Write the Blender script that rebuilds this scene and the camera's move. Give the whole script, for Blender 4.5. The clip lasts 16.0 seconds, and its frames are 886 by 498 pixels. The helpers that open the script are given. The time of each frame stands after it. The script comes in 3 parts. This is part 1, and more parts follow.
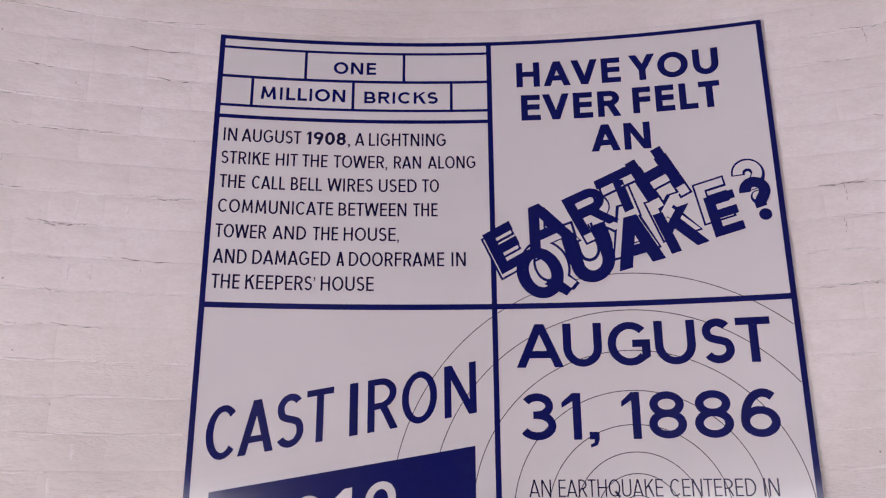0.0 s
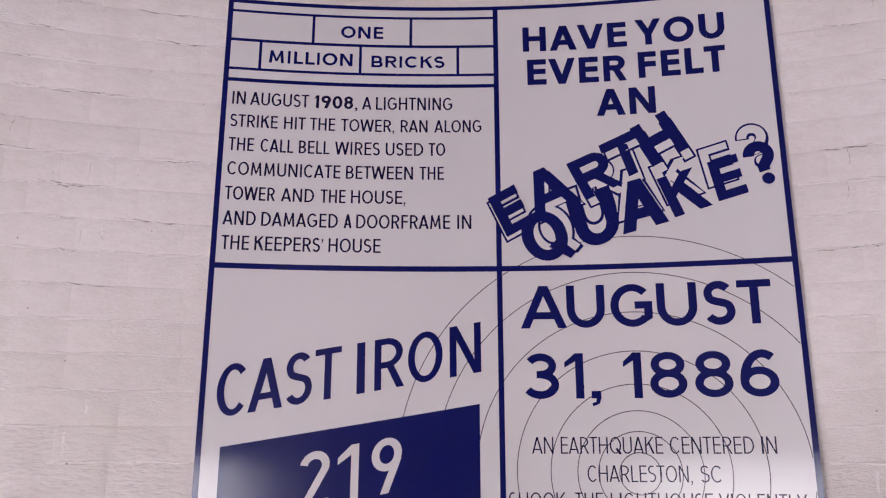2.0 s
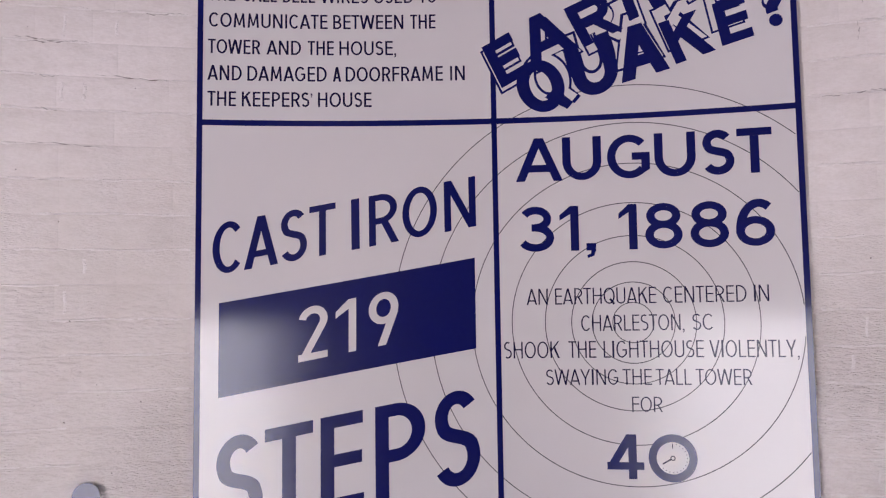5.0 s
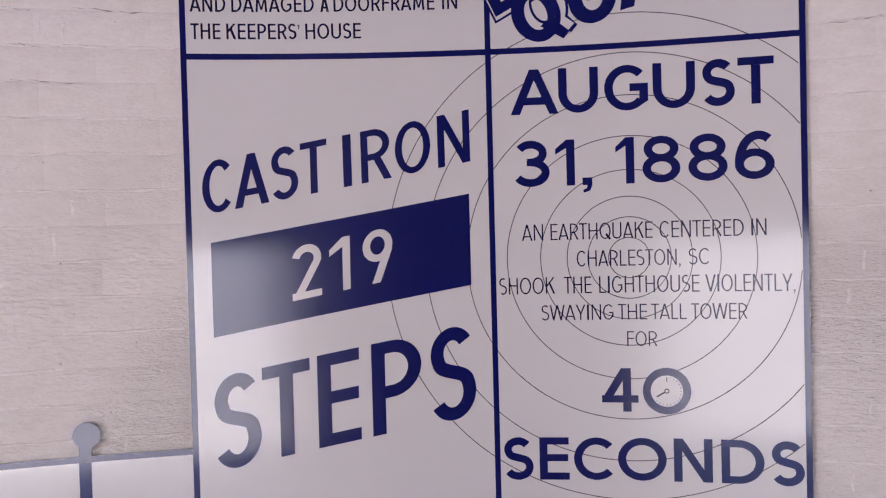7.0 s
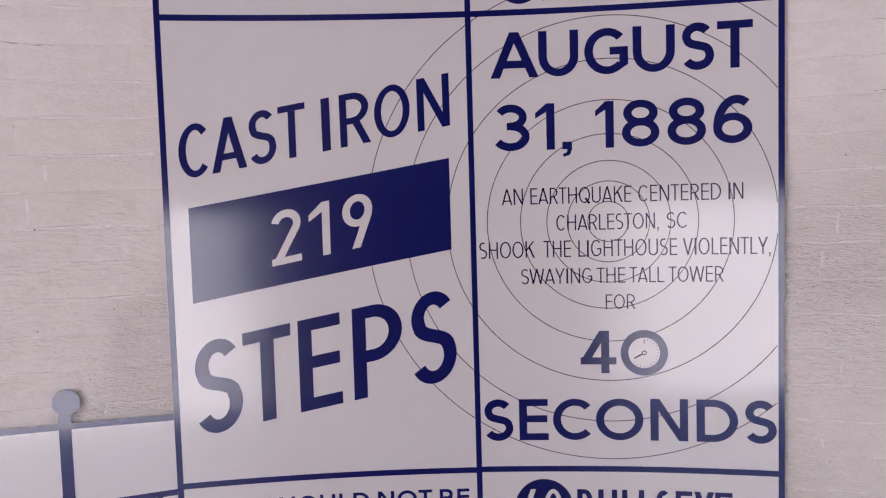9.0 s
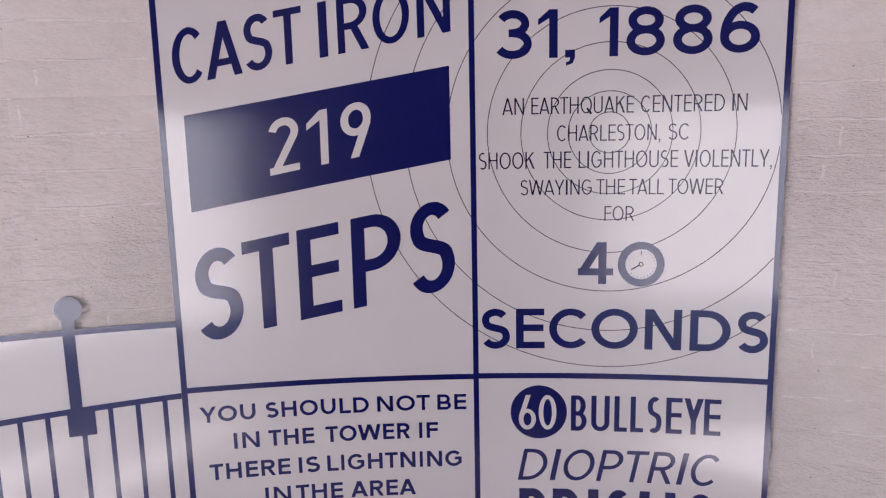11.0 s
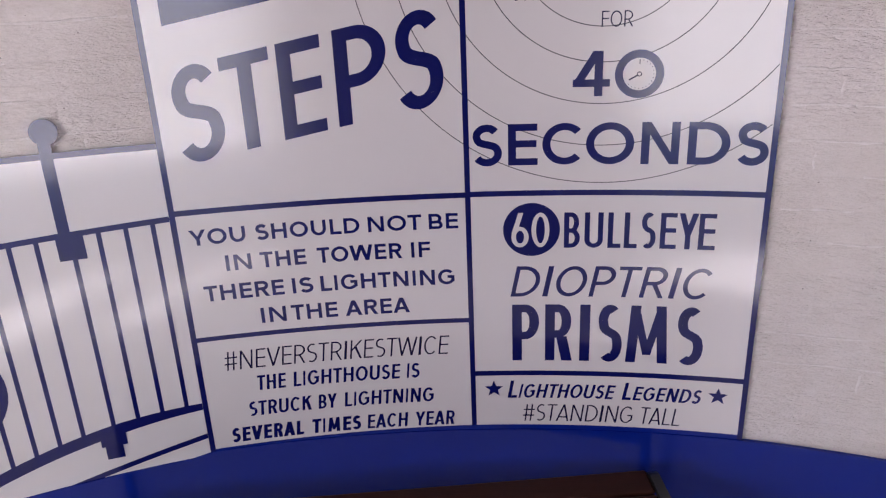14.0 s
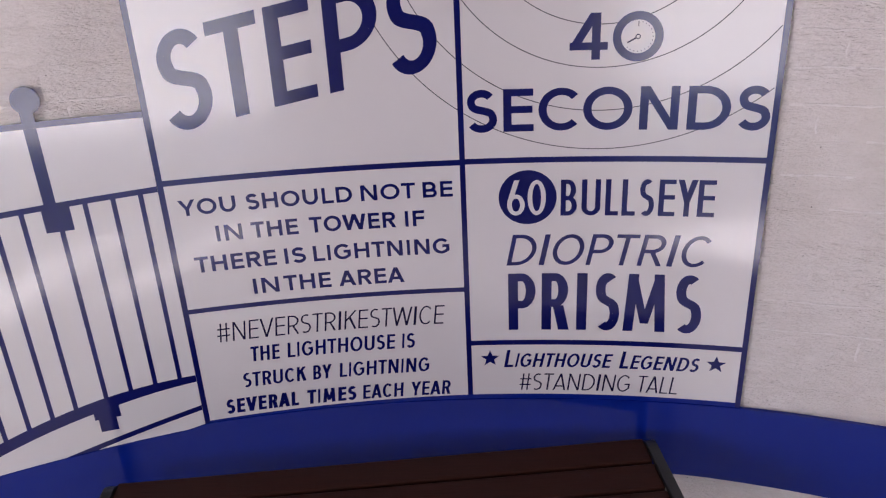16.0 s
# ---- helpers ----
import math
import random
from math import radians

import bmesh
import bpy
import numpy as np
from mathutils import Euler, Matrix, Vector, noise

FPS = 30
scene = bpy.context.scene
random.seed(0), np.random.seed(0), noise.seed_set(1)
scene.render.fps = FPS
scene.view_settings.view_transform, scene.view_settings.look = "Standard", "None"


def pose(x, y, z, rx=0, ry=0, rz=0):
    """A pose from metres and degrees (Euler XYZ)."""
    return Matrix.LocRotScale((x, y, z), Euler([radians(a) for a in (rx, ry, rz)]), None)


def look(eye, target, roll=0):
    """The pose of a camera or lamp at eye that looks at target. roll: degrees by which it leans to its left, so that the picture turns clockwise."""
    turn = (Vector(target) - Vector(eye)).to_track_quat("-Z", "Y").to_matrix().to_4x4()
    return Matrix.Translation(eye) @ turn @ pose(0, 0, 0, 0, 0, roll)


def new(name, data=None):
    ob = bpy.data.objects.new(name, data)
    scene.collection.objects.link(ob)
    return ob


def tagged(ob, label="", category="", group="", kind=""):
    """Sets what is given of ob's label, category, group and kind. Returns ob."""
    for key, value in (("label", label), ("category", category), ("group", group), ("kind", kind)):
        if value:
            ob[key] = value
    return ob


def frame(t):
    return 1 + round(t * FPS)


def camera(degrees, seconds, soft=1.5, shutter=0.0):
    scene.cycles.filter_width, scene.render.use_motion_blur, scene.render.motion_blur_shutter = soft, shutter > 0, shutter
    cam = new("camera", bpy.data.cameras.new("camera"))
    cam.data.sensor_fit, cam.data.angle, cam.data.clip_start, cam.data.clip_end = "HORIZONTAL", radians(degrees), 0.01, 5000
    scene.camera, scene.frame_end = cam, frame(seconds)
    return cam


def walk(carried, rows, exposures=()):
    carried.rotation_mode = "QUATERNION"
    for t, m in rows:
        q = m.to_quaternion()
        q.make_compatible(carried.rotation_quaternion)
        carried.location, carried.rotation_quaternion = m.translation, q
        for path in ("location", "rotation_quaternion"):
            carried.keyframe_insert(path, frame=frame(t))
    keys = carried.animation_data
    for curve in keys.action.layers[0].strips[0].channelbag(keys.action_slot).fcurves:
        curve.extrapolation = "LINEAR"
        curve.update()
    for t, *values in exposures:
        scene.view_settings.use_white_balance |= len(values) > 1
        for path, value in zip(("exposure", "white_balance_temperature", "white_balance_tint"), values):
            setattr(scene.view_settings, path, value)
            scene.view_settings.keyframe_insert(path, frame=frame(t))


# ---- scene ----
# Camera: eye x, y, z, then yaw, pitch, roll in degrees. The tower's axis is x = y = 0, the floor z = 0.
cam = camera(57.59, 16.0, soft=1.2)
PATH = [
    (0.0, -0.039, 1.183, 1.640, 2.378, 16.436, -0.312),
    (0.5, -0.040, 1.179, 1.635, 2.204, 16.835, -0.502),
    (1.0, -0.038, 1.169, 1.635, 2.165, 16.308, -0.462),
    (1.5, -0.042, 1.164, 1.624, 2.126, 15.338, -0.148),
    (2.0, -0.037, 1.164, 1.614, 2.857, 14.444, 0.052),
    (2.5, -0.034, 1.165, 1.610, 3.104, 13.202, 0.038),
    (3.0, -0.032, 1.168, 1.605, 3.090, 12.053, -0.085),
    (3.5, -0.026, 1.169, 1.597, 3.158, 11.074, -0.178),
    (4.0, -0.022, 1.176, 1.593, 3.165, 8.608, -0.359),
    (4.5, -0.018, 1.178, 1.604, 3.307, 6.314, -0.563),
    (5.0, -0.013, 1.189, 1.606, 3.369, 4.543, -0.818),
    (7.5, -0.007, 1.209, 1.643, 3.041, -2.043, -1.786),
    (8.0, -0.019, 1.207, 1.640, 2.246, -2.727, -1.946),
    (10.5, -0.026, 1.211, 1.656, 1.091, -8.088, -1.472),
    (11.0, -0.031, 1.212, 1.654, 1.191, -10.555, -1.212),
    (11.5, -0.032, 1.217, 1.649, 1.250, -12.597, -1.136),
    (12.0, -0.023, 1.227, 1.649, 1.488, -15.469, -1.301),
    (12.5, -0.013, 1.235, 1.649, 1.638, -17.519, -1.522),
    (13.0, -0.011, 1.240, 1.638, 1.645, -19.327, -1.814),
    (13.5, -0.007, 1.243, 1.620, 1.802, -20.923, -2.110),
    (14.0, 0.001, 1.251, 1.607, 2.066, -22.265, -2.466),
    (14.5, 0.003, 1.261, 1.604, 2.095, -23.019, -2.629),
    (15.0, 0.009, 1.266, 1.602, 2.226, -23.593, -2.755),
    (15.5, 0.006, 1.272, 1.601, 2.053, -24.134, -2.810),
    (16.0, 0.006, 1.281, 1.601, 1.988, -24.701, -2.809),
]


def aimed(x, y, z, yaw, pitch, roll):
    a, b = radians(yaw), radians(pitch)
    way = Vector((-math.sin(a) * math.cos(b), math.cos(a) * math.cos(b), math.sin(b)))
    return look((x, y, z), Vector((x, y, z)) + way, roll)


walk(cam, [(row[0], aimed(*row[1:])) for row in PATH],
     exposures=[(0.0, 3.20), (3.0, 3.19), (5.0, 3.14), (8.0, 3.04), (10.5, 3.06), (12.0, 2.90), (14.0, 3.06), (16.0, 3.08)])

# ---- daylight through the doorway behind the camera ----
SUN_UP, SUN_FROM = radians(28), radians(157)
world = bpy.data.worlds.new("sky")
scene.world = world
world.use_nodes = True
wn = world.node_tree.nodes
sky = wn.new("ShaderNodeTexSky")
sky.sky_type, sky.sun_disc = "NISHITA", False
sky.sun_elevation, sky.sun_rotation = SUN_UP, SUN_FROM
sky.dust_density, sky.ozone_density = 0.2, 3.0
wn["Background"].inputs["Strength"].default_value = 0.075
world.node_tree.links.new(sky.outputs[0], wn["Background"].inputs[0])
sun = new("sun", bpy.data.lights.new("sun", "SUN"))
sun.data.energy, sun.data.angle, sun.data.color = 5.0, radians(0.53), (1.0, 0.95, 0.99)
sun.matrix_world = look((6 * math.sin(SUN_FROM), 6 * math.cos(SUN_FROM), 6 * math.tan(SUN_UP)), (0, 0, 0))


# added fill lamps without a known source: one overhead, two at the sides
overhead = new("top_fill", bpy.data.lights.new("top_fill", "AREA"))
overhead.data.shape, overhead.data.size, overhead.data.energy, overhead.data.color = "DISK", 4.6, 3.5, (1.06, 0.955, 1.05)
overhead.matrix_world = pose(0, 0, 6.45)
SIDE = ((84.0, 98.0), (262.0, 276.0))  # added, unseen openings for two fill lamps, by angle from the +y direction
for (a0, a1), power in zip(SIDE, (0.9, 12.5)):
    mid = radians((a0 + a1) / 2)
    side_lamp = new("side_fill", bpy.data.lights.new("side_fill", "AREA"))
    side_lamp.data.shape, side_lamp.data.size, side_lamp.data.size_y, side_lamp.data.energy, side_lamp.data.color = "RECTANGLE", 0.62, 1.15, power, (1.06, 0.955, 1.05)
    side_lamp.matrix_world = look((2.95 * math.sin(mid), 2.95 * math.cos(mid), 1.5), (0, 0, 1.5))


# ---- materials ----
EVEN = (1, 1, 1)


def material(name, colour, rough, metal=0.0, grain=(), stains=(), bump=(), coat=0.0, ior=1.45):
    """grain, stains: (scale, amount, stretch); bump: rows of (scale, distance, stretch)."""
    m = bpy.data.materials.new(name)
    m.use_nodes = True
    n, l = m.node_tree.nodes, m.node_tree.links
    p = n["Principled BSDF"]
    p.inputs["Roughness"].default_value, p.inputs["Metallic"].default_value = rough, metal
    p.inputs["Coat Weight"].default_value, p.inputs["IOR"].default_value = coat, ior
    place = n.new("ShaderNodeNewGeometry").outputs["Position"]

    def cloud(scale, stretch, detail=4.0):
        mp, nz = n.new("ShaderNodeMapping"), n.new("ShaderNodeTexNoise")
        mp.inputs["Scale"].default_value = stretch
        nz.inputs["Scale"].default_value, nz.inputs["Detail"].default_value = scale, detail
        l.new(place, mp.inputs[0])
        l.new(mp.outputs[0], nz.inputs["Vector"])
        return nz.outputs["Fac"]

    rgb = n.new("ShaderNodeRGB")
    rgb.outputs[0].default_value = (*colour, 1)
    out = rgb.outputs[0]
    for scale, amount, stretch, tone in (*grain, *stains):
        ramp = n.new("ShaderNodeMapRange")
        ramp.inputs["From Min"].default_value, ramp.inputs["From Max"].default_value = 0.42, 0.72
        ramp.inputs["To Max"].default_value = amount
        l.new(cloud(scale, stretch), ramp.inputs["Value"])
        mix = n.new("ShaderNodeMix")
        mix.data_type = "RGBA"
        l.new(ramp.outputs[0], mix.inputs["Factor"])
        l.new(out, mix.inputs["A"])
        mix.inputs["B"].default_value = (*tone, 1)
        out = mix.outputs["Result"]
    l.new(out, p.inputs["Base Color"])
    last = None
    for scale, distance, stretch, *patch in bump:
        b = n.new("ShaderNodeBump")
        b.inputs["Distance"].default_value = distance
        b.inputs["Strength"].default_value = 1.0
        if patch:  # relief in patches of this scale only
            where = n.new("ShaderNodeMapRange")
            where.inputs["From Min"].default_value, where.inputs["From Max"].default_value = 0.40, 0.62
            where.inputs["To Min"].default_value = patch[1] if len(patch) > 1 else 0.3
            spot = cloud(patch[0], EVEN, 2.0)
            if len(patch) > 1:  # thicker coats of paint high up
                axis, low, add = n.new("ShaderNodeSeparateXYZ"), n.new("ShaderNodeMapRange"), n.new("ShaderNodeMath")
                l.new(place, axis.inputs[0])
                low.inputs["From Min"].default_value, low.inputs["From Max"].default_value = 1.35, 2.1
                low.inputs["To Min"].default_value, low.inputs["To Max"].default_value = 0.12, -0.22
                l.new(axis.outputs["Z"], low.inputs["Value"])
                l.new(spot, add.inputs[0])
                l.new(low.outputs[0], add.inputs[1])
                spot = add.outputs[0]
            l.new(spot, where.inputs["Value"])
            l.new(where.outputs[0], b.inputs["Strength"])
        l.new(cloud(scale, stretch), b.inputs["Height"])
        if last:
            l.new(last, b.inputs["Normal"])
        last = b.outputs["Normal"]
    if last:
        l.new(last, p.inputs["Normal"])
    return m


PEEL = [(700, 0.000012, EVEN), (9, 0.00022, EVEN)]
white_film = material("white_film", (0.72, 0.69, 0.70), 0.10, stains=[(6, 0.12, EVEN, (0.68, 0.65, 0.66))], ior=1.66, bump=PEEL)
navy_ink = material("navy_ink", (0.005, 0.008, 0.105), 0.10, ior=1.66, bump=PEEL, grain=[(60, 0.2, EVEN, (0.008, 0.012, 0.13))])
black_ink = material("black_ink", (0.014, 0.012, 0.05), 0.13, ior=1.6, bump=PEEL)
line_ink = material("line_ink", (0.06, 0.055, 0.075), 0.3)
royal_film = material("royal_film", (0.004, 0.017, 0.215), 0.11, ior=1.45, bump=PEEL, grain=[(14, 0.25, EVEN, (0.005, 0.022, 0.25))])
# the dark grain holds dirt and also painted-in shade of the gritty relief
paint = material("brick_paint", (0.84, 0.79, 0.78), 0.5,
                 grain=[(22, 0.28, (1, 1, 2.6), (0.64, 0.58, 0.54)), (110, 0.24, (1, 1, 2.2), (0.58, 0.52, 0.48)), (600, 0.14, EVEN, (0.52, 0.46, 0.44))],
                 stains=[(3.5, 0.45, (1, 1, 0.7), (0.63, 0.57, 0.53)), (1.3, 0.28, EVEN, (0.60, 0.55, 0.50))],
                 bump=[(420, 0.0010, (1, 1, 1.5), 4.0, 0.12), (130, 0.0048, (1, 1, 2.6), 3.0, 0.08), (45, 0.0065, (1, 1, 2.8), 2.1, 0.08), (9, 0.006, (1, 1, 1.5))])
ridge_paint = material("ridge_paint", (0.84, 0.795, 0.785), 0.45, bump=[(130, 0.003, (1, 1, 2)), (420, 0.001, EVEN)], grain=[(110, 0.35, EVEN, (0.62, 0.56, 0.52))])
mortar_paint = material("mortar_paint", (0.72, 0.68, 0.69), 0.7, bump=[(200, 0.001, EVEN)], grain=[(40, 0.4, EVEN, (0.45, 0.40, 0.38))])
# unseen surfaces coloured dark so that the sign's reflections stay dark
unseen_dark = material("unseen_dark", (0.13, 0.115, 0.11), 0.7, bump=[(60, 0.001, EVEN)], stains=[(2, 0.3, EVEN, (0.09, 0.08, 0.075))])
floor_stone = material("floor_stone", (0.70, 0.66, 0.67), 0.38, grain=[(30, 0.3, EVEN, (0.50, 0.46, 0.46))], stains=[(2, 0.3, EVEN, (0.52, 0.48, 0.48))])
paving = material("paving", (0.46, 0.43, 0.41), 0.8, grain=[(8, 0.4, EVEN, (0.30, 0.28, 0.27))])
crack_dirt = material("crack_dirt", (0.20, 0.165, 0.155), 0.9, grain=[(60, 0.9, EVEN, (0.55, 0.50, 0.48))])
slat_wood = material("slat_wood", (0.036, 0.0105, 0.007), 0.48, ior=1.22, grain=[(12, 0.6, (1, 14, 14), (0.018, 0.007, 0.005))], bump=[(25, 0.0006, (1, 14, 14))])
black_steel = material("black_steel", (0.012, 0.012, 0.013), 0.32, grain=[(200, 0.3, EVEN, (0.03, 0.03, 0.03))])

# ---- shape helpers ----
R = 2.8364          # the face of the signs
WALL_R = R + 0.009  # the face of the brickwork behind them


def on_wall(s, z, proud=0.0, radius=R):
    """The place s metres round the wall from its middle, z up, that far in front of the radius."""
    return Vector(((radius - proud) * math.sin(s / R), (radius - proud) * math.cos(s / R), z))


def mesh_of(name, bm, mat, smooth=False):
    me = bpy.data.meshes.new(name)
    bm.to_mesh(me)
    bm.free()
    me.materials.append(mat)
    for f in me.polygons:
        f.use_smooth = smooth
    return me


def rounded(me, printed=False):
    """Shade what lies along the round wall with the wall's own normals."""
    normals = []
    for f in me.polygons:
        inward = Vector((-f.center.x, -f.center.y, 0)).normalized()
        for k in f.vertices:
            p = me.vertices[k].co
            normals.append(Vector((-p.x, -p.y, 0)).normalized() if printed or f.normal.dot(inward) > 0.95 else f.normal.copy())
        f.use_smooth = True
    me.normals_split_custom_set(normals)


def part(name, bm, mat, parent=None, label="", smooth=False):
    curved = parent is not None and parent.name in ("wall_sign", "gallery_sign") or name == "wall_band"
    if curved and name not in ("board", "wall_band", "finial_ball", "finial_neck"):
        bm.normal_update()
        bmesh.ops.reverse_faces(bm, faces=[f for f in bm.faces if f.normal.x * f.calc_center_median().x + f.normal.y * f.calc_center_median().y > 0])
    elif curved:
        bmesh.ops.recalc_face_normals(bm, faces=bm.faces)
    ob = new(name, mesh_of(name, bm, mat, smooth))
    if curved:
        rounded(ob.data, name not in ("board", "wall_band", "finial_ball", "finial_neck"))
    ob.parent = parent
    return tagged(ob, label)


def box(bm, lo, hi, bevel=0.0):
    made = bmesh.ops.create_cube(bm, size=1.0)["verts"]
    for v in made:
        v.co = Vector([lo[k] + (v.co[k] + 0.5) * (hi[k] - lo[k]) for k in range(3)])
    if bevel:
        edges = list({e for v in made for e in v.link_edges})
        bmesh.ops.bevel(bm, geom=edges, offset=bevel, segments=2, profile=0.5, affect="EDGES")


def sheet(bm, s0, s1, low, high, proud, step=0.03):
    """A printed strip on the wall between two heights, which may follow s."""
    n = max(1, math.ceil(abs(s1 - s0) / step))
    at = [s0 + (s1 - s0) * i / n for i in range(n + 1)]
    f = lambda h, s: h(s) if callable(h) else h
    bottom = [bm.verts.new(on_wall(s, f(low, s), proud)) for s in at]
    top = [bm.verts.new(on_wall(s, f(high, s), proud)) for s in at]
    for i in range(n):
        bm.faces.new((bottom[i], bottom[i + 1], top[i + 1], top[i]))


def slab(bm, s0, s1, low, high, front, back, step=0.03):
    """A curved board with thickness."""
    n = max(1, math.ceil(abs(s1 - s0) / step))
    at = [s0 + (s1 - s0) * i / n for i in range(n + 1)]
    f = lambda h, s: h(s) if callable(h) else h
    rows = [[bm.verts.new(on_wall(s, f(h, s), d)) for s in at] for h, d in ((low, front), (high, front), (high, back), (low, back))]
    for i in range(n):
        for a, b in ((0, 1), (1, 2), (2, 3), (3, 0)):
            bm.faces.new((rows[a][i], rows[a][i + 1], rows[b][i + 1], rows[b][i]))
    for i in (0, n):
        bm.faces.new([r[i] for r in rows])


def disc(bm, s, z, radius, proud, n=48, back=None):
    ring = [on_wall(s + radius * math.cos(a), z + radius * math.sin(a), proud) for a in (2 * math.pi * i / n for i in range(n))]
    front = [bm.verts.new(p) for p in ring]
    bm.faces.new(front)
    if back is not None:
        rear = [bm.verts.new(on_wall(s + radius * math.cos(a), z + radius * math.sin(a), back)) for a in (2 * math.pi * i / n for i in range(n))]
        for i in range(n):
            bm.faces.new((front[i], front[(i + 1) % n], rear[(i + 1) % n], rear[i]))


def ring(bm, s, z, inner, outer, proud, n=160, stop=9.0):
    for i in range(n):
        a, b = 2 * math.pi * i / n, 2 * math.pi * (i + 1) / n
        corners = [(s + q * math.cos(t), z + q * math.sin(t)) for q, t in ((inner, a), (outer, a), (outer, b), (inner, b))]
        if max(c[0] for c in corners) < stop:
            bm.faces.new([bm.verts.new(on_wall(*c, proud)) for c in corners])


# ---- lettering ----
def arc(cx, cy, rx, ry, a0, a1, n=28):
    return [(cx + rx * math.cos(radians(a0 + (a1 - a0) * i / n)), cy + ry * math.sin(radians(a0 + (a1 - a0) * i / n))) for i in range(n + 1)]


def bend(p, tp, q, tq, n=12):
    """A smooth run from p to q that leaves along tp and arrives along tq."""
    out = []
    for i in range(1, n):
        u = i / n
        a, b, c, d = 2 * u**3 - 3 * u**2 + 1, u**3 - 2 * u**2 + u, 3 * u**2 - 2 * u**3, u**3 - u**2
        out.append(tuple(a * p[k] + b * tp[k] + c * q[k] + d * tq[k] for k in (0, 1)))
    return out


def brush(line, w):
    """Quads of a stroke of width w along a line."""
    sides = []
    for i, (x, y) in enumerate(line):
        (x0, y0), (x1, y1) = line[max(0, i - 1)], line[min(len(line) - 1, i + 1)]
        dx, dy = x1 - x0, y1 - y0
        d = math.hypot(dx, dy) or 1.0
        sides.append(((x - dy / d * w / 2, y + dx / d * w / 2), (x + dy / d * w / 2, y - dx / d * w / 2)))
    return [(a[0], a[1], b[1], b[0]) for a, b in zip(sides, sides[1:])]


def bar(x0, y0, x1, y1):
    return [((x0, y0), (x1, y0), (x1, y1), (x0, y1))]


def lean(x0, x1, y0, y1, k):
    """A slanted stem with level ends, k wide, from x0 at the foot to x1 at the head."""
    return [((x0, y0), (x0 + k, y0), (x1 + k, y1), (x1, y1))]


def hoop(x0, y0, x1, y1, s, v, a0=0, a1=360, n=56):
    """A round stroke within a box, s wide at the sides and v at head and foot."""
    cx, cy, rx, ry = (x0 + x1) / 2, (y0 + y1) / 2, (x1 - x0) / 2, (y1 - y0) / 2
    out, inn = arc(cx, cy, rx, ry, a0, a1, n), arc(cx, cy, rx - s, ry - v, a0, a1, n)
    return [(out[i], out[i + 1], inn[i + 1], inn[i]) for i in range(n)]


def bowl(x0, x1, y0, y1, s, v):
    """The round side of a D, P, R or B."""
    r = min((x1 - x0) * 0.8, (y1 - y0) / 2 * 1.12)
    return bar(x0, y0, x1 - r, y0 + v) + bar(x0, y1 - v, x1 - r, y1) + hoop(x1 - 2 * r, y0, x1, y1, s, v, -90, 90, 28)


def serpent(W, s, v):
    """The line of an S."""
    h, ru, rl = v / 2, (1 - v) * 0.235, (1 - v) * 0.265
    wu, wl = W / 2 - s / 2 - 0.035 * W, W / 2 - s / 2
    up = arc(W / 2, 1 - h - ru, wu, ru, 32 if W > 0.5 else 54, 205, 22)
    low = arc(W / 2, h + rl, wl, rl, 25, -150 if W > 0.5 else -126, 22)
    return up + bend(up[-1], (0.10 * W, -0.42), low[0], (0.10 * W, -0.42)) + low


